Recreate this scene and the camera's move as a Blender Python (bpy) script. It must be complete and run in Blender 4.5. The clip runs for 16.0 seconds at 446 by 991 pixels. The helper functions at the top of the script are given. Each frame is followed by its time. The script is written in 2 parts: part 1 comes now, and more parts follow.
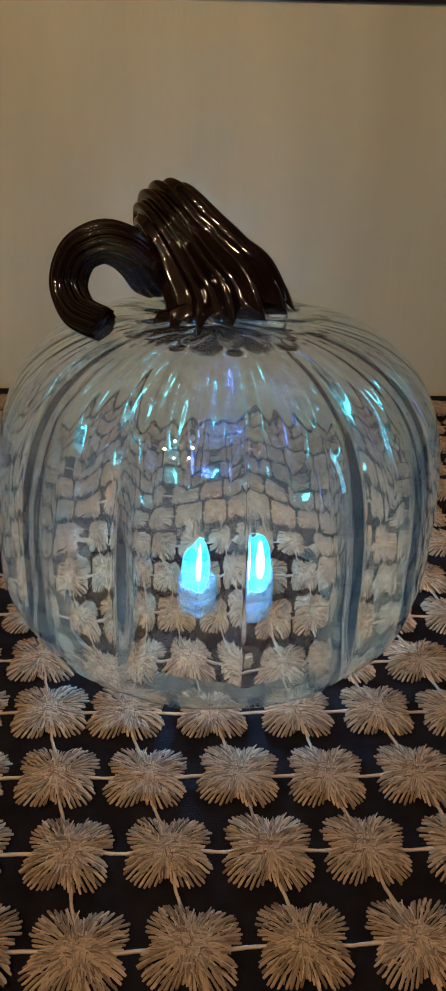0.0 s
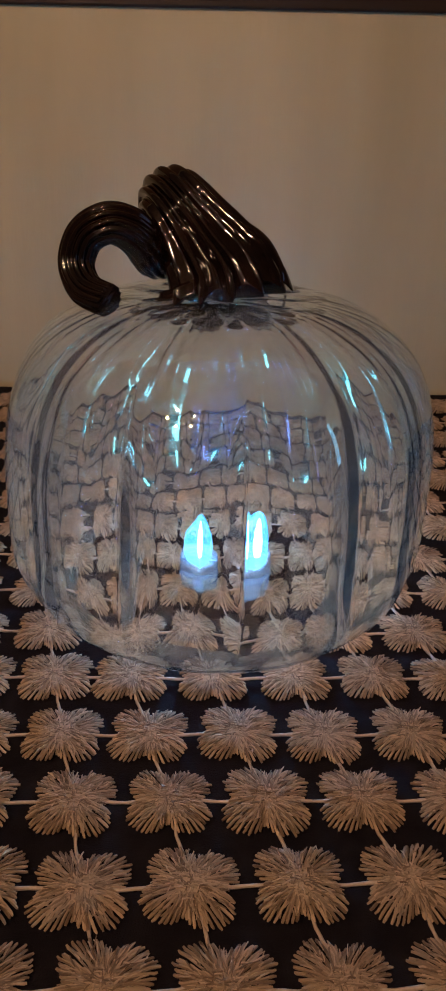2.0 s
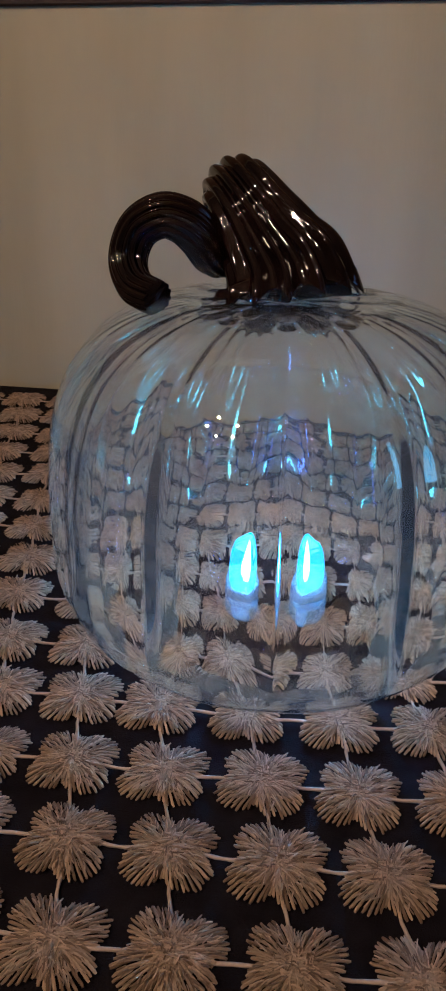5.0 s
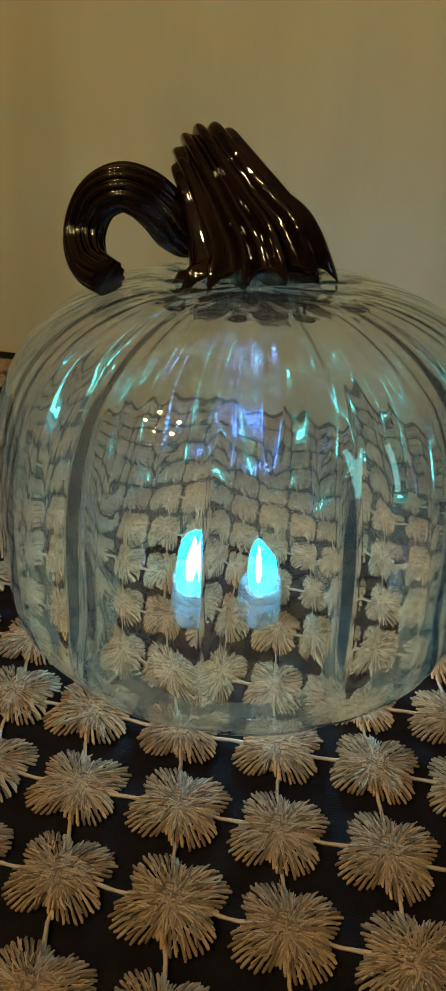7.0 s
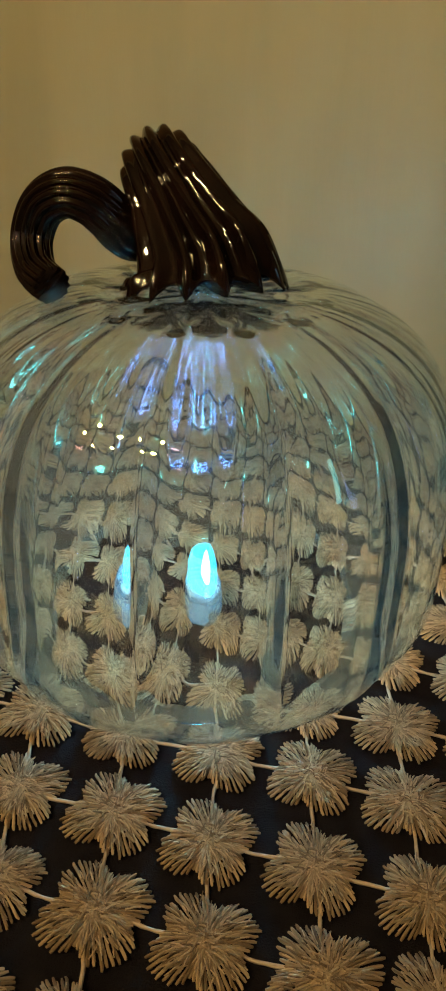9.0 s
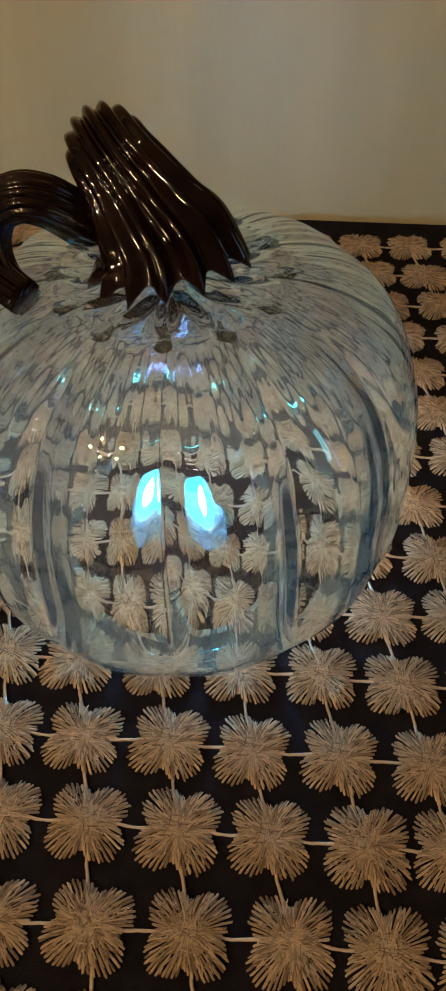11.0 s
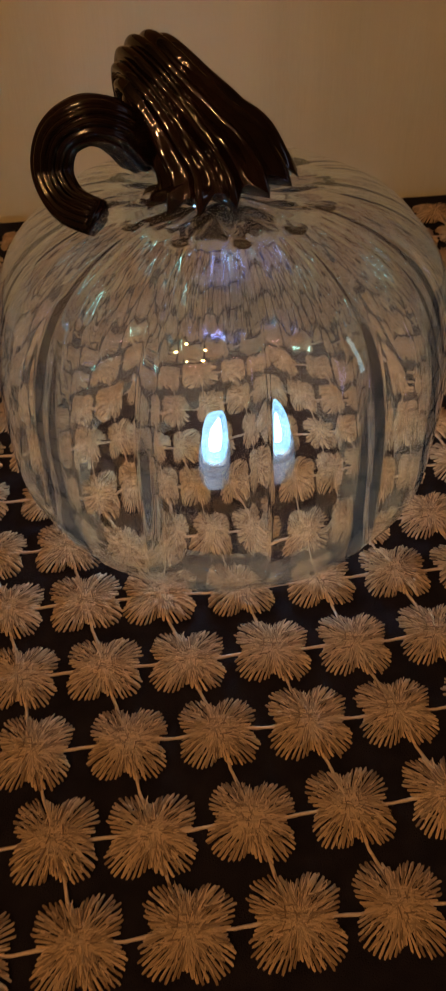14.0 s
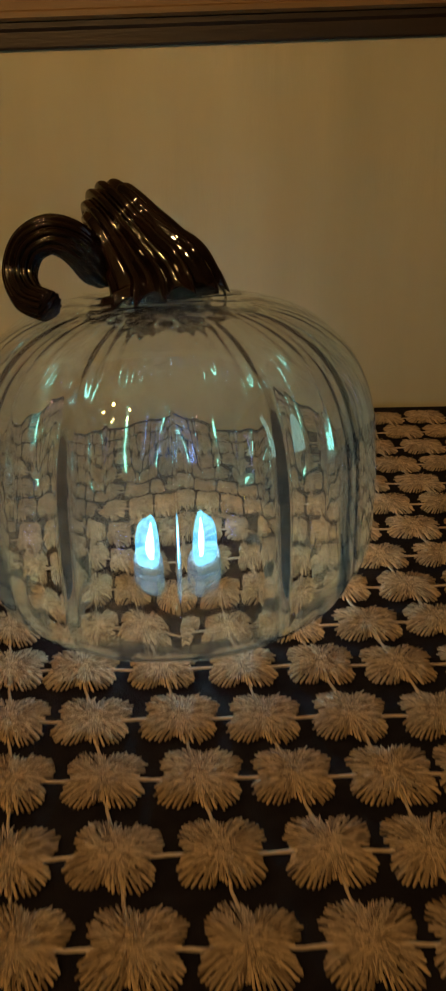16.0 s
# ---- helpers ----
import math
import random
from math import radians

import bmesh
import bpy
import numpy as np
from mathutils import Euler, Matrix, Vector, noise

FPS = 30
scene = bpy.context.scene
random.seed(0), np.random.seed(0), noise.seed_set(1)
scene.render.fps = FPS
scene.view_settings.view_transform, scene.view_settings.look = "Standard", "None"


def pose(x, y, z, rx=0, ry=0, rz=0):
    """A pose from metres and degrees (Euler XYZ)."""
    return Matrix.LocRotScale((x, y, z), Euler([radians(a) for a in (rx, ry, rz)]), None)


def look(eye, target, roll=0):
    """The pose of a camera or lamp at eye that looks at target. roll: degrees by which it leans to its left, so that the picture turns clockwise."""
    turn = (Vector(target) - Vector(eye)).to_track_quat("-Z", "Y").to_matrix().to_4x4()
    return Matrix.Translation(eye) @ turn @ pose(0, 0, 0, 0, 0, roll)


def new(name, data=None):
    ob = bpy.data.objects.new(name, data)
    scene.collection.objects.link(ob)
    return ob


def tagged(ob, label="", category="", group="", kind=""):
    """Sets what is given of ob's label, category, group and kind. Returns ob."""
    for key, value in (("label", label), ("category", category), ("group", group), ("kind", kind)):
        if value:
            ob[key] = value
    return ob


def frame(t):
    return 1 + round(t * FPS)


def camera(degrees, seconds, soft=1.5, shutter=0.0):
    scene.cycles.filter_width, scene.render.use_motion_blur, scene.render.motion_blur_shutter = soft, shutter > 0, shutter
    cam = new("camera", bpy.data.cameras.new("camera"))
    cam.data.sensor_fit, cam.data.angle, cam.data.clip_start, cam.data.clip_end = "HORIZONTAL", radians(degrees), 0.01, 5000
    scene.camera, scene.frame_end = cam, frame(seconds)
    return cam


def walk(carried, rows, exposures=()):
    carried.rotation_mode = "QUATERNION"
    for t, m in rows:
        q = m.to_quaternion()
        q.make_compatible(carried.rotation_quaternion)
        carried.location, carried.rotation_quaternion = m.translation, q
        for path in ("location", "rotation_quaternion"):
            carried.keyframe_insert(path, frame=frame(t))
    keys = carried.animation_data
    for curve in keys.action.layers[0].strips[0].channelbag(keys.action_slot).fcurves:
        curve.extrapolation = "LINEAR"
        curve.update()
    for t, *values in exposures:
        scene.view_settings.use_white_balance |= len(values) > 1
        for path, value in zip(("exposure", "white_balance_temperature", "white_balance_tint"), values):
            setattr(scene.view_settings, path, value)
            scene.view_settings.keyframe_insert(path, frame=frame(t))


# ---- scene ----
cam = camera(29.43, 16.0, soft=1.9, shutter=0.4)
PATH = [
    (0, look((-0.0172, -0.3618, 0.2709), (0.0034, -0.0072, 0.0869), 2.17)),
    (0.5, look((-0.0178, -0.3633, 0.2720), (0.0026, -0.0088, 0.0879), 2.32)),
    (1, look((-0.0145, -0.3690, 0.2660), (0.0056, -0.0140, 0.0828), 2.33)),
    (1.5, look((-0.0109, -0.3820, 0.2638), (0.0082, -0.0270, 0.0804), 2.10)),
    (2, look((-0.0154, -0.3857, 0.2561), (0.0025, -0.0262, 0.0816), 2.04)),
    (2.5, look((-0.0172, -0.3843, 0.2499), (-0.0005, -0.0223, 0.0805), 1.76)),
    (3, look((-0.0169, -0.3871, 0.2506), (0.0003, -0.0241, 0.0833), 1.89)),
    (3.5, look((-0.0055, -0.3878, 0.2531), (0.0101, -0.0237, 0.0883), 1.69)),
    (4, look((0.0073, -0.3780, 0.2508), (0.0097, -0.0140, 0.0850), 1.71)),
    (4.2, look((0.0118, -0.3732, 0.2486), (-0.0011, -0.0094, 0.0830), 1.15)),
    (6.3, look((0.0508, -0.3204, 0.2395), (-0.0164, 0.0313, 0.0611), 2.13)),
    (6.5, look((0.0568, -0.3178, 0.2393), (-0.0127, 0.0330, 0.0602), 2.33)),
    (7, look((0.0721, -0.3119, 0.2433), (-0.0103, 0.0342, 0.0605), 2.15)),
    (7.5, look((0.0812, -0.3071, 0.2376), (-0.0098, 0.0370, 0.0551), 2.84)),
    (8, look((0.1004, -0.2972, 0.2371), (0.0026, 0.0441, 0.0529), 3.35)),
    (8.2, look((0.1062, -0.2978, 0.2362), (0.0064, 0.0429, 0.0518), 3.61)),
    (10.3, look((0.0718, -0.2771, 0.3330), (0.0217, 0.0158, 0.0652), -1.31)),
    (10.5, look((0.0670, -0.2740, 0.3379), (0.0248, 0.0093, 0.0587), -1.20)),
    (11, look((0.0542, -0.2724, 0.3531), (0.0248, -0.0014, 0.0605), -1.03)),
    (11.5, look((0.0434, -0.2738, 0.3633), (0.0192, -0.0116, 0.0622), -1.54)),
    (12, look((0.0259, -0.2822, 0.3630), (0.0095, -0.0269, 0.0554), -1.30)),
    (12.5, look((0.0041, -0.2968, 0.3656), (-0.0065, -0.0397, 0.0593), -1.81)),
    (13, look((-0.0081, -0.2944, 0.3592), (-0.0013, -0.0390, 0.0514), -1.10)),
    (13.5, look((-0.0216, -0.3099, 0.3367), (-0.0036, -0.0492, 0.0340), -1.07)),
    (14, look((-0.0357, -0.3285, 0.3155), (-0.0059, -0.0374, 0.0427), -1.06)),
    (14.5, look((-0.0242, -0.3322, 0.2887), (0.0106, -0.0151, 0.0474), -1.56)),
    (15, look((-0.0104, -0.3375, 0.2839), (0.0251, 0.0088, 0.0869), -0.79)),
    (15.5, look((0.0169, -0.3632, 0.2682), (0.0294, -0.0011, 0.0987), -1.42)),
    (16, look((0.0301, -0.4081, 0.2403), (0.0300, -0.0399, 0.0838), -1.01)),
]
walk(cam, PATH, exposures=[
    (0.0, 0.46, 5250, 6), (1.0, 0.38, 5400, 11), (2.0, 0.18, 5700, 26), (3.5, 0.24, 4750, 26), (4.2, 0.22, 4750, 25), (6.3, 0.26, 5300, -2),
    (7.0, 0.32, 6100, -16), (8.2, 0.44, 6900, -21), (10.3, 0.52, 5700, -2), (11.5, 0.54, 5800, 3), (12.5, 0.34, 6600, 20),
    (13.5, 0.14, 7400, 33), (14.0, -0.06, 9000, 31), (15.0, -0.16, 9000, 9), (16.0, -0.14, 8600, 2)])

# ---- world and light ----
world = bpy.data.worlds.new("room_dark")
scene.world = world
world.use_nodes = True
world.node_tree.nodes["Background"].inputs[0].default_value = (0.5, 0.42, 0.33, 1)
world.node_tree.nodes["Background"].inputs[1].default_value = 0.02


def lamp(name, kind, power, colour, place, radius):
    data = bpy.data.lights.new(name, kind)
    data.energy, data.color = power, colour
    if kind == "POINT":
        data.shadow_soft_size = radius
    ob = new(name, data)
    ob.location = place
    return ob


FLAME = (0.05, 0.48, 1.0)
lamp("flame_light", "POINT", 0.03, (0.10, 0.50, 1.0), (0.0017, 0.0277, 0.0375), 0.0015)


# ---- materials ----
def material(name, colour, rough=0.5, metal=0.0, **more):
    m = bpy.data.materials.new(name)
    m.use_nodes = True
    b = m.node_tree.nodes["Principled BSDF"]
    b.inputs["Base Color"].default_value = (*colour, 1)
    b.inputs["Roughness"].default_value = rough
    b.inputs["Metallic"].default_value = metal
    for k, v in more.items():
        b.inputs[k.replace("_", " ")].default_value = v
    return m


def varied(m, low, high, scale, detail=6.0, bump=0.0, bump_scale=None, stretch=(1, 1, 1)):
    """Base colour between two tones by noise in object space, with relief."""
    t, b = m.node_tree, m.node_tree.nodes["Principled BSDF"]
    co = t.nodes.new("ShaderNodeTexCoord")
    mp = t.nodes.new("ShaderNodeMapping")
    mp.inputs["Scale"].default_value = stretch
    n = t.nodes.new("ShaderNodeTexNoise")
    n.inputs["Scale"].default_value, n.inputs["Detail"].default_value = scale, detail
    r = t.nodes.new("ShaderNodeValToRGB")
    r.color_ramp.elements[0].position, r.color_ramp.elements[1].position = 0.3, 0.7
    r.color_ramp.elements[0].color, r.color_ramp.elements[1].color = (*low, 1), (*high, 1)
    t.links.new(co.outputs["Object"], mp.inputs[0])
    t.links.new(mp.outputs[0], n.inputs["Vector"])
    t.links.new(n.outputs[0], r.inputs[0])
    t.links.new(r.outputs[0], b.inputs["Base Color"])
    if bump:
        n2 = t.nodes.new("ShaderNodeTexNoise")
        n2.inputs["Scale"].default_value = bump_scale or scale * 8
        n2.inputs["Detail"].default_value = 4
        bp = t.nodes.new("ShaderNodeBump")
        bp.inputs["Strength"].default_value, bp.inputs["Distance"].default_value = bump, 0.002
        t.links.new(mp.outputs[0], n2.inputs["Vector"])
        t.links.new(n2.outputs[0], bp.inputs["Height"])
        t.links.new(bp.outputs[0], b.inputs["Normal"])
    return m


def glowing(name, colour, strength):
    m = material(name, (0.8, 0.8, 0.8))
    b = m.node_tree.nodes["Principled BSDF"]
    b.inputs["Emission Color"].default_value = (*colour, 1)
    b.inputs["Emission Strength"].default_value = strength
    return m


# upright streaks in the cream tone imitate bands of candle light on plain paint
WALL = varied(material("cream_paint_light_streaks", (0.7, 0.6, 0.45), 0.45), (0.40, 0.36, 0.225), (0.53, 0.48, 0.31), 3.2, 4, 0.15, 60, (3.0, 1, 0.5))
UPPER = varied(material("brown_panel", (0.2, 0.12, 0.06), 0.4), (0.16, 0.09, 0.04), (0.24, 0.14, 0.065), 6.0, 8, 0.1, 30, (1, 1, 12))
RAIL = varied(material("dark_wood", (0.05, 0.03, 0.02), 0.4), (0.016, 0.010, 0.008), (0.032, 0.019, 0.012), 8.0, 8, 0.1, 40, (1, 12, 12))
CLOTH = varied(material("black_cloth", (0.006, 0.005, 0.007), 0.95, Specular_IOR_Level=0.12), (0.006, 0.005, 0.008), (0.013, 0.011, 0.015), 90, 6, 0.5, 1800)
ROOM = varied(material("room_paint", (0.5, 0.42, 0.32), 0.7), (0.20, 0.165, 0.125), (0.26, 0.215, 0.165), 1.5)
FLOOR = varied(material("floor_boards", (0.2, 0.12, 0.07), 0.4), (0.14, 0.08, 0.045), (0.24, 0.15, 0.08), 3, 6, 0.1, 30, (1, 8, 1))
# transmission just under 1: the white diffuse rest imitates a haze of glare
GLASS = material("clear_glass_with_veil", (0.945, 0.995, 0.945), 0.0, Transmission_Weight=0.976, IOR=1.5, Thin_Film_Thickness=222.0, Thin_Film_IOR=1.85)
SMOKE = varied(material("smoked_lustre_glass", (0.01, 0.006, 0.006), 0.04, 0.0, IOR=1.52), (0.002, 0.001, 0.0015), (0.012, 0.0055, 0.005), 40, 4)
THREAD = material("champagne_thread", (0.5, 0.4, 0.3), 0.36, 0.2)
t = THREAD.node_tree
geo, ramp = t.nodes.new("ShaderNodeNewGeometry"), t.nodes.new("ShaderNodeValToRGB")
ramp.color_ramp.elements[0].color, ramp.color_ramp.elements[1].color = (0.24, 0.16, 0.09, 1), (0.92, 0.70, 0.46, 1)
t.links.new(geo.outputs["Random Per Island"], ramp.inputs[0])
fleck, mix = t.nodes.new("ShaderNodeTexNoise"), t.nodes.new("ShaderNodeMix")
fleck.inputs["Scale"].default_value, fleck.inputs["Detail"].default_value = 1400, 3
mix.data_type, mix.blend_type = "RGBA", "MULTIPLY"
mix.inputs[0].default_value = 0.45
t.links.new(ramp.outputs[0], mix.inputs[6])
t.links.new(fleck.outputs[0], mix.inputs[7])
spark = t.nodes.new("ShaderNodeValToRGB")
spark.color_ramp.elements[0].position, spark.color_ramp.elements[1].position = 0.60, 0.66
spark.color_ramp.elements[0].color, spark.color_ramp.elements[1].color = (0.15, 0.15, 0.15, 1), (1, 1, 1, 1)
t.links.new(fleck.outputs[0], spark.inputs[0])
t.links.new(spark.outputs[0], t.nodes["Principled BSDF"].inputs["Metallic"])
t.links.new(mix.outputs[2], t.nodes["Principled BSDF"].inputs["Base Color"])
grain, relief = t.nodes.new("ShaderNodeTexNoise"), t.nodes.new("ShaderNodeBump")
grain.inputs["Scale"].default_value = 2600
relief.inputs["Strength"].default_value, relief.inputs["Distance"].default_value = 0.7, 0.0004
t.links.new(grain.outputs[0], relief.inputs["Height"])
t.links.new(relief.outputs[0], t.nodes["Principled BSDF"].inputs["Normal"])
CORD = varied(material("pale_cord", (0.5, 0.42, 0.34), 0.6), (0.40, 0.32, 0.25), (0.56, 0.47, 0.38), 400)
# weak blue emission stands in for flame light soaking through the cup
WAX = material("plastic_with_lit_glow", (0.75, 0.80, 0.86), 0.12, Transmission_Weight=0.85, IOR=1.25, Emission_Color=(0.05, 0.40, 1.0, 1), Emission_Strength=0.04)
FIRE = material("flame_plastic", (0.7, 0.9, 1.0), 0.1, Transmission_Weight=0.95, IOR=1.05, Emission_Color=(*FLAME, 1), Emission_Strength=0.5)
CORE = glowing("flame_core", (0.22, 0.62, 1.0), 320.0)
BULB = glowing("warm_bulb", (1.0, 0.60, 0.28), 430.0)
SCREEN = glowing("window_glow", (0.35, 0.60, 1.0), 2.4)


# ---- mesh helpers ----
def mesh_object(name, bm, mat, parent=None, label="", smooth=True):
    me = bpy.data.meshes.new(name)
    bm.normal_update()
    bm.to_mesh(me)
    bm.free()
    if smooth:
        me.shade_smooth()
    me.materials.append(mat)
    ob = new(name, me)
    ob.parent = parent
    if label:
        ob["label"] = label
    return ob


def part(name, bm, mat, parent, label="", smooth=True):
    return mesh_object(name, bm, mat, parent, label, smooth)


def box(bm, x0, x1, y0, y1, z0, z1, bevel=0.0):
    r = bmesh.ops.create_cube(bm, size=1.0, matrix=Matrix.LocRotScale(
        ((x0 + x1) / 2, (y0 + y1) / 2, (z0 + z1) / 2), None, (x1 - x0, y1 - y0, z1 - z0)))
    if bevel:
        es = list({e for v in r["verts"] for e in v.link_edges})
        bmesh.ops.bevel(bm, geom=es, offset=bevel, segments=2, affect="EDGES", profile=0.5)


def lathe(bm, profile, steps, shape=None, closed=False):
    """Turns (r, z) round the z axis; shape(r, z, k, a) may change the radius."""
    rings = []
    for k, (r, z) in enumerate(profile):
        ring = []
        for s in range(steps):
            a = math.tau * s / steps
            rr = shape(r, z, k, a) if shape else r
            ring.append(bm.verts.new((rr * math.cos(a), rr * math.sin(a), z)))
        rings.append(ring)
    pairs = list(zip(rings, rings[1:])) + ([(rings[-1], rings[0])] if closed else [])
    for lo, hi in pairs:
        for s in range(steps):
            t = (s + 1) % steps
            bm.faces.new((lo[s], lo[t], hi[t], hi[s]))
    return rings


def tube(bm, pts, radii, sides=8, shape=None, caps=True):
    """A tube along points with a steady frame; shape(k, a) scales the radius."""
    pts = [Vector(p) for p in pts]
    up, rings = None, []
    for k, p in enumerate(pts):
        d = (pts[min(k + 1, len(pts) - 1)] - pts[max(k - 1, 0)]).normalized()
        if up is None:
            up = d.orthogonal().normalized()
        up = (up - d * up.dot(d)).normalized()
        side = d.cross(up)
        ring = []
        for s in range(sides):
            a = math.tau * s / sides
            r = radii[k] * (shape(k, a) if shape else 1.0)
            ring.append(bm.verts.new(p + (up * math.cos(a) + side * math.sin(a)) * r))
        rings.append(ring)
    for lo, hi in zip(rings, rings[1:]):
        for s in range(sides):
            t = (s + 1) % sides
            bm.faces.new((lo[s], lo[t], hi[t], hi[s]))
    if caps:
        bm.faces.new(list(reversed(rings[0])))
        bm.faces.new(rings[-1])
    return rings


def spline(points, steps):
    """Catmull-Rom through rows of numbers."""
    p = [points[0], *points, points[-1]]
    out = []
    for i in range(1, len(p) - 2):
        for s in range(steps):
            u = s / steps
            out.append([0.5 * (2 * b + (c - a) * u + (2 * a - 5 * b + 4 * c - d) * u * u + (3 * b - a - 3 * c + d) * u ** 3)
                        for a, b, c, d in zip(p[i - 1], p[i], p[i + 1], p[i + 2])])
    out.append(list(points[-1]))
    return out


# ---- the setting ----
WY = 0.375
SLOPE = 0.0157


def moulding(name, prof, mat, label, category):
    """A profile of (out from the wall, height), drawn along the wall with its slight tilt."""
    bm = bmesh.new()
    ends = [[bm.verts.new((x, WY + y, z + SLOPE * x)) for y, z in prof] for x in (-1.99, 1.99)]
    for k in range(len(prof)):
        j = (k + 1) % len(prof)
        bm.faces.new((ends[0][k], ends[0][j], ends[1][j], ends[1][k]))
    bm.faces.new(ends[0]); bm.faces.new(list(reversed(ends[1])))
    bmesh.ops.recalc_face_normals(bm, faces=bm.faces)
    tagged(mesh_object(name, bm, mat, smooth=False), label, category, kind="structure")


bm = bmesh.new(); box(bm, -2.0, 2.0, WY, WY + 0.10, -0.75, 1.75)
tagged(mesh_object("wall_north", bm, WALL, smooth=False), "cream painted wall behind the table", "wall", kind="structure")
moulding("trim", [(0.003, 0.308), (-0.003, 0.3085), (-0.004, 0.310), (-0.004, 0.321), (-0.006, 0.3235), (-0.006, 0.328), (0.003, 0.328)], RAIL,
         "dark stained wooden rail along the wall", "trim")
moulding("panel", [(0.003, 0.3282), (-0.008, 0.3284), (-0.011, 0.3305), (-0.011, 0.3345), (-0.009, 0.336), (-0.009, 1.2), (0.003, 1.2)], UPPER,
         "brown wooden panel above the dark rail", "wall panel")
for name, b in (("wall_south", (-2.0, 2.0, -3.1, -3.0, -0.75, 1.75)), ("wall_west", (-2.1, -2.0, -3.1, WY + 0.1, -0.75, 1.75)),
                ("wall_east", (2.0, 2.1, -3.1, WY + 0.1, -0.75, 1.75))):
    bm = bmesh.new(); box(bm, *b)
    tagged(mesh_object(name, bm, ROOM, smooth=False), "plain beige painted room wall", "wall", kind="structure")
bm = bmesh.new(); box(bm, -2.1, 2.1, -3.1, WY + 0.1, -0.80, -0.75)
tagged(mesh_object("floor", bm, FLOOR, smooth=False), "brown wooden floor of the room", "floor", kind="structure")
bm = bmesh.new(); box(bm, -2.1, 2.1, -3.1, WY + 0.1, 1.75, 1.80)
tagged(mesh_object("ceiling", bm, ROOM, smooth=False), "plain beige painted ceiling", "ceiling", kind="structure")

# ---- table and cloth ----
table = tagged(new("table"), "table under a black cloth against the wall", "table")
bm = bmesh.new(); box(bm, -0.75, 0.75, -0.62, WY - 0.012, -0.032, -0.004, 0.004)
part("tabletop", bm, RAIL, table, smooth=False)
for x in (-0.69, 0.69):
    for y in (-0.56, 0.27):
        bm = bmesh.new(); box(bm, x - 0.03, x + 0.03, y - 0.03, y + 0.03, -0.75, -0.032, 0.004)
        part("leg", bm, RAIL, table, smooth=False)
bm = bmesh.new(); box(bm, -0.76, 0.76, -0.63, WY - 0.008, -0.004, -0.0008, 0.0008)
tagged(mesh_object("tablecloth", bm, CLOTH, smooth=False), "black woven cloth spread over the table", "tablecloth")

# ---- lamps of the room ----
chandelier = tagged(new("chandelier"), "warm lamp with several small bare bulbs", "lamp")
CH = Vector((-0.35, -0.75, 0.85))
bm = bmesh.new(); tube(bm, [CH + Vector((0, 0, 0.05)), CH + Vector((0, 0, 0.90))], [0.01, 0.01], 10)
part("rod", bm, RAIL, chandelier)
for k in range(5):
    a = math.tau * k / 5 + 0.3
    end = CH + Vector((0.2 * math.cos(a), 0.2 * math.sin(a), 0.02))
    bm = bmesh.new(); tube(bm, [CH + Vector((0, 0, 0.06)), (CH + end) / 2 - Vector((0, 0, 0.03)), end], [0.006] * 3, 8)
    part("arm", bm, RAIL, chandelier)
    bm = bmesh.new(); bmesh.ops.create_uvsphere(bm, u_segments=16, v_segments=10, radius=0.018, matrix=Matrix.Translation(end + Vector((0, 0, 0.025))))
    part("bulb", bm, BULB, chandelier, "glowing warm bulb")


window = tagged(new("window_1"), "narrow window with pale blue evening light", "window", kind="structure")
bm = bmesh.new()
for z in (0.15, 1.21):
    box(bm, 1.965, 1.998, -0.90, -0.70, z - 0.025, z + 0.025, 0.003)
for y in (-0.885, -0.715):
    box(bm, 1.97, 1.998, y - 0.02, y + 0.02, 0.15, 1.21, 0.003)
part("window_frame", bm, ROOM, window, smooth=False)
bm = bmesh.new(); box(bm, 1.985, 1.995, -0.865, -0.735, 0.175, 1.185)
part("pane", bm, SCREEN, window, smooth=False)

# ---- lace overlay of joined thread flowers ----
PITCH, ROW, SHEAR = 0.038, 0.03865, 0.00902
lace = tagged(new("lace_tablecloth"), "openwork overlay of champagne thread flowers joined by cords on black cloth", "tablecloth")


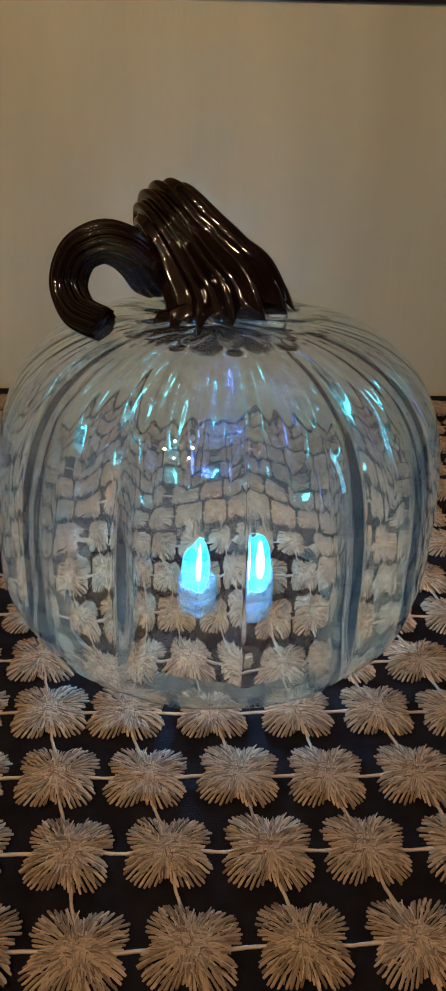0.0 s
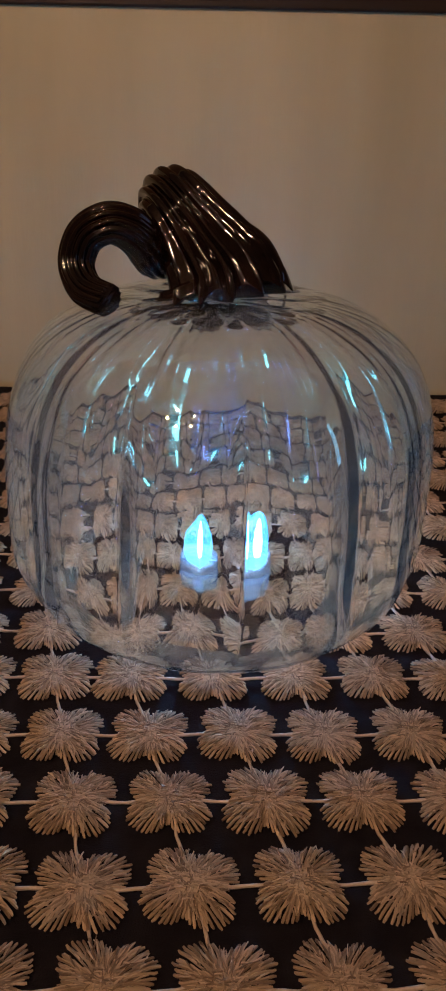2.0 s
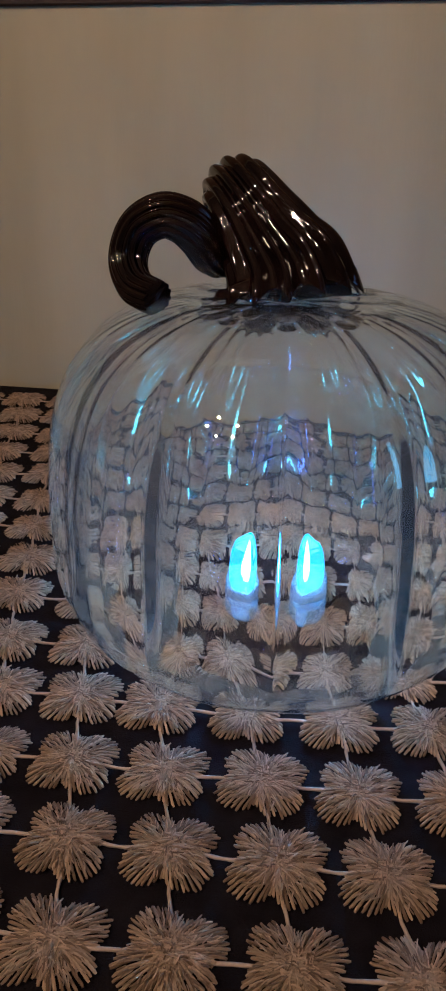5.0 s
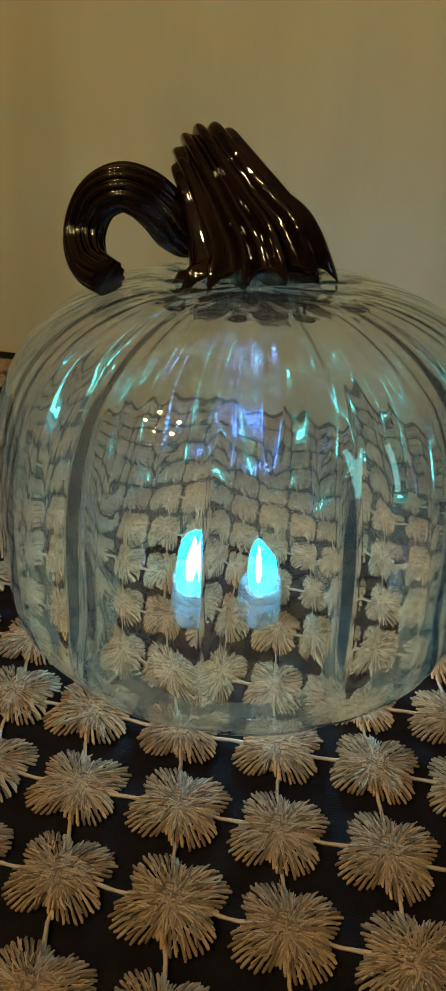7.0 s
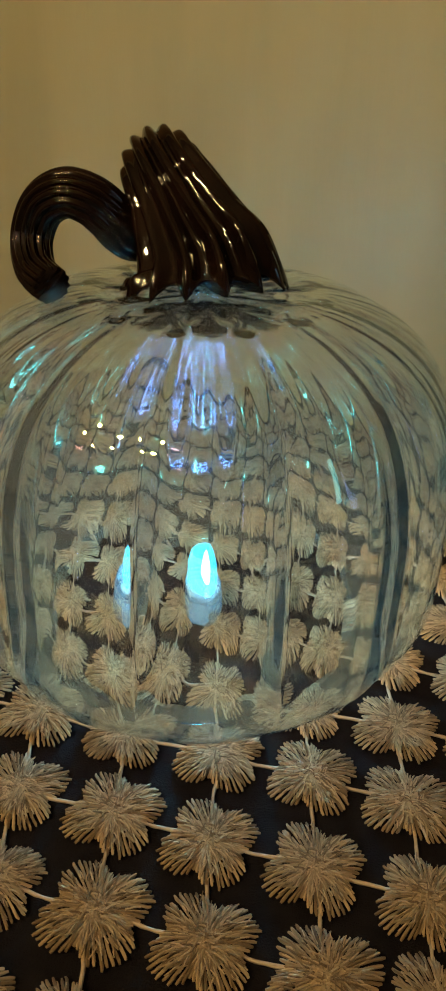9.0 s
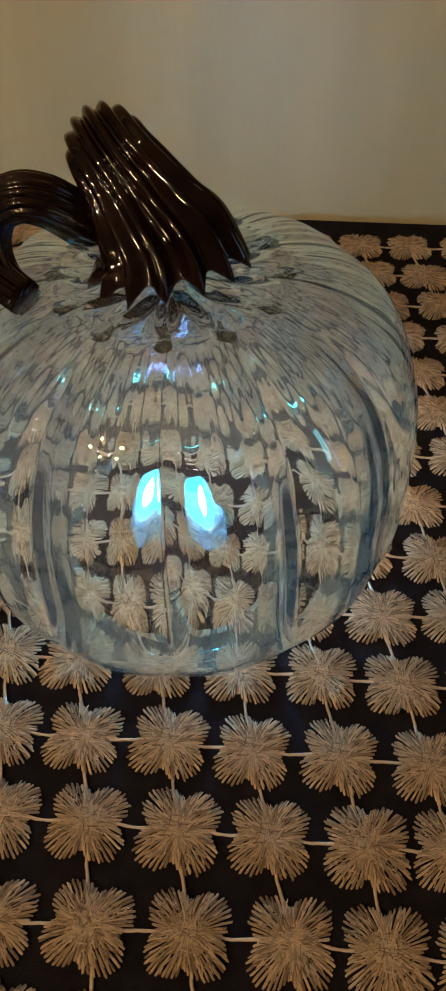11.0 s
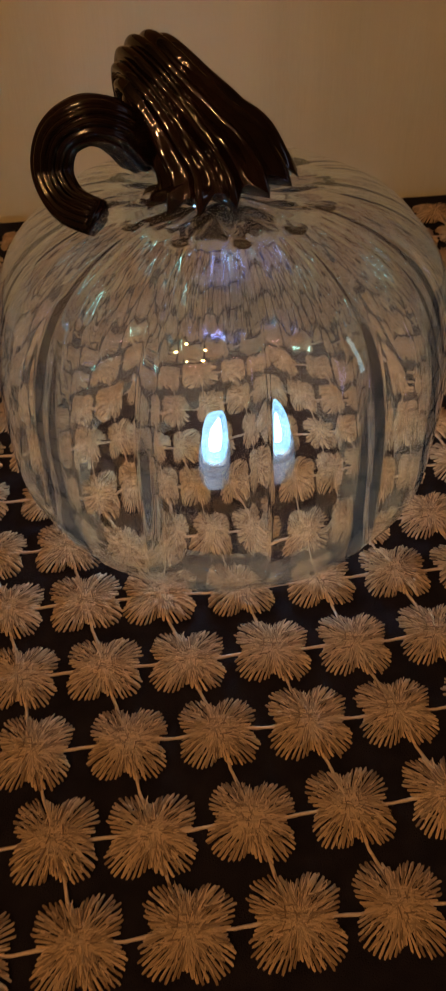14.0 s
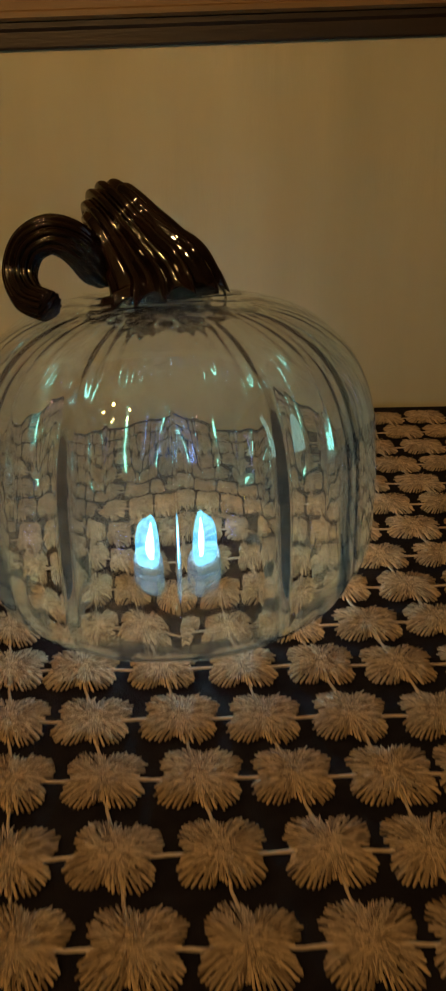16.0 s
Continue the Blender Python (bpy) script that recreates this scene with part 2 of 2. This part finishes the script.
def flower_mesh(seed):
    rnd = random.Random(seed)
    bm = bmesh.new()
    n = 60

    def reach(a):
        return 0.0108 + 0.0093 * abs(math.sin(2 * a)) ** 0.62

    def leaning(a):
        return a + 0.25 * (a - (math.floor(a / (math.pi / 2)) + 0.5) * math.pi / 2)

    # felted middle under the strands
    lathe(bm, [(0.0088, 0.0006), (0.0082, 0.0020), (0.0060, 0.0027), (0.0030, 0.0030), (0.0002, 0.0031)], 14)
    # blunt loops round the edge
    for k in range(n):
        a = math.tau * (k + 0.5) / n + rnd.uniform(-0.02, 0.02)
        r1, b = reach(a) * (0.99 + rnd.uniform(-0.05, 0.03)), leaning(a)
        lift, w, p = rnd.uniform(-0.0004, 0.0004), 0.00056 + rnd.uniform(-0.00006, 0.00006), []
        for u, z in ((0.30, 0.0030), (0.55, 0.0031 + lift), (0.78, 0.0024 + lift), (0.94, 0.0013), (1.0, 0.0010)):
            r, t = r1 * u, b + (a - b) * u + rnd.uniform(-0.012, 0.012)
            p.append(Vector((r * math.cos(t), r * math.sin(t), z + rnd.uniform(-0.0001, 0.0002))))
        tube(bm, p, [w * 0.6, w * 0.8, w, w * 1.05, w * 0.72], 6)
    # finer strands laid over them, tangled towards the middle
    for k in range(300):
        a = rnd.uniform(0, math.tau)
        u = math.sqrt(rnd.random()) * 0.82
        r, t = reach(a) * u, leaning(a) + (a - leaning(a)) * u
        way = t + rnd.gauss(0, 0.22 + 0.75 * max(0.0, 0.55 - u))
        d = Vector((math.cos(way), math.sin(way), -0.10 * u)) * rnd.uniform(0.0013, 0.0028)
        c = Vector((r * math.cos(t), r * math.sin(t), 0.0036 - 0.0006 * u * u + rnd.uniform(-0.0003, 0.0004)))
        w = rnd.uniform(0.00022, 0.00034)
        tube(bm, [c - d, c + Vector((rnd.uniform(-1, 1), rnd.uniform(-1, 1), 1)) * 0.0003, c + d], [w * 0.8, w, w * 0.8], 4)
    # stitches across the middle
    for k in range(30):
        x, y, a = rnd.gauss(0, 0.0035), rnd.gauss(0, 0.0035), rnd.uniform(-0.25, 0.25) + (math.pi / 2 if k % 4 == 0 else 0)
        d = Vector((math.cos(a), math.sin(a), 0)) * rnd.uniform(0.0012, 0.0026)
        tube(bm, [Vector((x, y, 0.0034)) - d, Vector((x, y, 0.0041)), Vector((x, y, 0.0034)) + d], [0.00035] * 3, 4)
    me = bpy.data.meshes.new("flower")
    bm.normal_update(); bm.to_mesh(me); bm.free()
    me.materials.append(THREAD)
    return me


def cord_mesh(seed, length):
    rnd = random.Random(seed)
    bm = bmesh.new()
    pts = [Vector((length * (k / 8 - 0.5), 0.0004 * math.sin(k * 0.8 + seed) + rnd.uniform(-0.0002, 0.0002), 0.0009)) for k in range(9)]
    tube(bm, pts, [0.0007 + rnd.uniform(-0.0001, 0.00015) for _ in pts], 6)
    me = bpy.data.meshes.new("cord")
    bm.normal_update(); bm.to_mesh(me); bm.free()
    me.shade_smooth()
    me.materials.append(CORD)
    return me


flowers = [flower_mesh(s) for s in range(6)]
cords = [cord_mesh(s, 0.022) for s in range(4)]
rnd = random.Random(5)
centres = {}
for j in range(-11, 5):
    for i in range(-10, 18):
        x, y = (i - 2) * PITCH + j * SHEAR, -0.06 - j * ROW
        if -0.34 < x < 0.36 and y < WY - 0.018:
            centres[i, j] = (x + rnd.gauss(0, 0.0009), y + rnd.gauss(0, 0.0008))


far_verts, far_faces = [], []


def joined(a, b):
    me = rnd.choice(cords)
    m = pose((a[0] + b[0]) / 2, (a[1] + b[1]) / 2, 0, 0, 0, math.degrees(math.atan2(b[1] - a[1], b[0] - a[0])))
    if -0.17 < m.translation.x < 0.20 and m.translation.y < 0.16:
        c = new("cord", me)
        c.parent, c.matrix_basis = lace, m
    else:
        start = len(far_verts)
        far_verts.extend(m @ v.co for v in me.vertices)
        far_faces.extend([start + k for k in p.vertices] for p in me.polygons)


for (i, j), c in centres.items():
    f = new("flower", rnd.choice(flowers))
    f.parent = lace
    f.matrix_basis = pose(c[0], c[1], 0, 0, 0, rnd.gauss(0, 3.5) - 3) @ Matrix.Diagonal((rnd.uniform(0.95, 1.04), rnd.uniform(0.95, 1.04), rnd.uniform(0.85, 1.15), 1))
    for o in ((i + 1, j), (i, j + 1)):
        if o in centres:
            joined(c, centres[o])

me = bpy.data.meshes.new("outlying_cords")
me.from_pydata([tuple(v) for v in far_verts], [], far_faces)
me.shade_smooth()
me.materials.append(CORD)
rest = tagged(new("outlying_cords", me), kind="stuff")
rest.parent = lace

# ---- glass pumpkin ----
PX, PY = 0.0017, 0.0277
pumpkin = tagged(new("glass_pumpkin"), "clear ribbed blown glass pumpkin with dark curled stem on lace", "pumpkin ornament")
pumpkin.location = (PX, PY, 0.0)
RM, ZM, HT, NP, RB = 0.1109, 0.0568, 0.1087, 3.25, 0.0760
LOBES, FINE, SEAM = 12, 72, radians(4.5)
GROOVE, RIDGE, SHELL = 0.0018, 0.0070, 0.0022


def outer(z):
    if z < ZM:
        u = (ZM - z) / ZM * (1 - (RB / RM) ** NP) ** (1 / NP)
    else:
        u = (z - ZM) / HT
    return RM * max(1 - min(u, 0.99999) ** NP, 0) ** (1 / NP)


def step(x, x0, x1):
    u = min(max((x - x0) / (x1 - x0), 0.0), 1.0)
    return u * u * (3 - 2 * u)


top = ZM + HT * 0.985
zs = [0.0035 + (top - 0.0035) * (0.5 - 0.5 * math.cos(math.pi * k / 58)) for k in range(59)]
out_prof = [(outer(z), z) for z in zs]
in_prof = [(outer(z) - SHELL - 0.0045 * (1 - step(z, 0.004, 0.018)), z if z < 0.1 else z - 0.006 * (z - 0.1) / (top - 0.1)) for z in zs if outer(z) > 0.047]
loop = ([(RB - 0.004, 0.0026)] + out_prof + [(0.004, top + 0.001), (0.004, top - 0.015), (0.012, top - 0.0142), (0.020, top - 0.012), (0.028, top - 0.0088),
        (0.036, top - 0.0075)] + list(reversed(in_prof)) + [(RB - 0.0095, 0.0030)])
n_out = len(out_prof) + 2


def fold(a, soft, power):
    """0 in the middle of a lobe, 1 on the seam between two lobes."""
    q = math.sin(LOBES * (a + math.pi / 2 - SEAM) / 2) ** 2
    return 1.0 - math.sqrt((q + soft * soft) / (1 + soft * soft)) ** power


def ribbed(r, z, k, a):
    """Lobes pinched at the seams; inside, each seam stands in as a thick ridge, with fine optic ribs between."""
    w = step(z, 0.0, 0.022) * min(r / 0.07, 1.0)
    wob = 0.0008 * math.sin(3 * a + 9 * z) * w
    if k < n_out:
        return r - GROOVE * fold(a, 0.16, 1.0) * w + wob
    if r < 0.046:
        return r * (1.0 + 0.14 * math.cos(LOBES * (a + math.pi / 2 - SEAM)))
    high = 0.25 + 0.75 * step(z, 0.012, 0.060) - 0.40 * step(z, 0.110, 0.145)
    drift = 0.25 * math.sin(21 * z + 5 * a)
    fine = (0.00005 + 0.00020 * step(z, 0.136, 0.148)) * math.cos(FINE * (a + math.pi / 2 - SEAM) + drift) * step(z, 0.02, 0.05)
    swell = 0.0004 * math.sin(7 * a + 45 * z) * math.sin(38 * z + 2 * a)
    return r - (RIDGE * high * fold(a, 0.085, 0.66) + GROOVE * fold(a, 0.16, 1.0)) * w + (fine + swell) * w + wob


bm = bmesh.new()
lathe(bm, loop, FINE * 12, ribbed, closed=True)
bmesh.ops.recalc_face_normals(bm, faces=bm.faces)
body = part("body", bm, GLASS, pumpkin, "clear ribbed glass shell")
body.visible_shadow = False

# stem: fluted cone that coils over and ends in an open curl; x, y, z, radius
STEM = [(0.0000, -0.0010, 0.1668, 0.0300), (-0.0020, 0.0010, 0.1748, 0.0250), (-0.0085, 0.0045, 0.1846, 0.0208), (-0.0150, 0.0085, 0.1938, 0.0180),
        (-0.0212, 0.0120, 0.2017, 0.0158), (-0.0255, 0.0180, 0.2049, 0.0145), (-0.0275, 0.0255, 0.2012, 0.0132), (-0.0285, 0.0300, 0.1910, 0.0120),
        (-0.0300, 0.0260, 0.1818, 0.0108), (-0.0315, 0.0140, 0.1785, 0.0100), (-0.0345, 0.0030, 0.1815, 0.0096), (-0.0390, -0.0040, 0.1894, 0.0094),
        (-0.0455, -0.0080, 0.1954, 0.0092), (-0.0545, -0.0100, 0.1972, 0.0089), (-0.0645, -0.0100, 0.1912, 0.0084), (-0.0685, -0.0130, 0.1792, 0.0080),
        (-0.0635, -0.0210, 0.1695, 0.0076), (-0.0520, -0.0305, 0.1667, 0.0070)]
line = spline(STEM, 9)
bm = bmesh.new()
FL = 14


def fluted(k, a):
    """Sharp ridges with hollow flutes on the cone, rounder ones along the curl."""
    c = math.cos(FL * (a + 0.004 * k) / 2)
    sharp = 0.62 - math.sqrt(1.006 - c * c)
    mild = math.sqrt(c * c + 0.01) - 0.5
    m = step(k, 10, 34)
    return 1.0 + 0.28 * sharp * (1 - m) + (0.24 - 0.08 * step(k, 50, 80)) * mild * m


rings = tube(bm, [p[:3] for p in line], [p[3] for p in line], FL * 10, fluted)
for j, drop in ((0, 0.0075), (1, 0.0055), (2, 0.0038), (3, 0.0022), (4, 0.001)):
    for s, v in enumerate(rings[j]):
        a = math.tau * s / len(rings[j])
        v.co.z -= drop * (1 - abs(math.sin(FL * (a + 0.004 * j) / 2))) ** 1.3
bmesh.ops.recalc_face_normals(bm, faces=bm.faces)
part("stem", bm, SMOKE, pumpkin, "dark smoked fluted glass stem curled at the end")

# ---- tea light inside ----
tea = tagged(new("tea_light"), "battery tea light with glowing flame inside the glass pumpkin", "candle")
tea.location = (PX, PY, 0.003)
bm = bmesh.new()
lathe(bm, [(0.001, 0.0), (0.0165, 0.0), (0.0172, 0.0008), (0.0172, 0.0036), (0.0164, 0.0042), (0.0172, 0.0048), (0.0172, 0.0076), (0.0164, 0.0082), (0.0172, 0.0088),
           (0.0172, 0.0116), (0.0164, 0.0122), (0.0170, 0.0128), (0.0166, 0.0150), (0.0150, 0.0160), (0.0128, 0.0150), (0.001, 0.0138)], 48)
bmesh.ops.recalc_face_normals(bm, faces=bm.faces)
part("cup", bm, WAX, tea, "translucent white plastic cup with a faint blue glow")
bm = bmesh.new()
lathe(bm, [(0.0005, 0.0135), (0.0112, 0.0140), (0.0124, 0.0170), (0.0126, 0.0230), (0.0116, 0.0290), (0.0090, 0.0345), (0.0052, 0.0385), (0.0020, 0.0405), (0.0004, 0.0412)], 32)
bmesh.ops.recalc_face_normals(bm, faces=bm.faces)
flame = part("flame", bm, FIRE, tea, "glowing pale blue plastic dome")
flame.visible_shadow = False
bm = bmesh.new()
lathe(bm, [(0.0003, 0.0150), (0.0022, 0.0160), (0.0034, 0.0195), (0.0036, 0.0235), (0.0028, 0.0295), (0.0013, 0.0350), (0.0002, 0.0370)], 16)
bmesh.ops.recalc_face_normals(bm, faces=bm.faces)
part("led", bm, CORE, flame, "white glowing core of the flame")
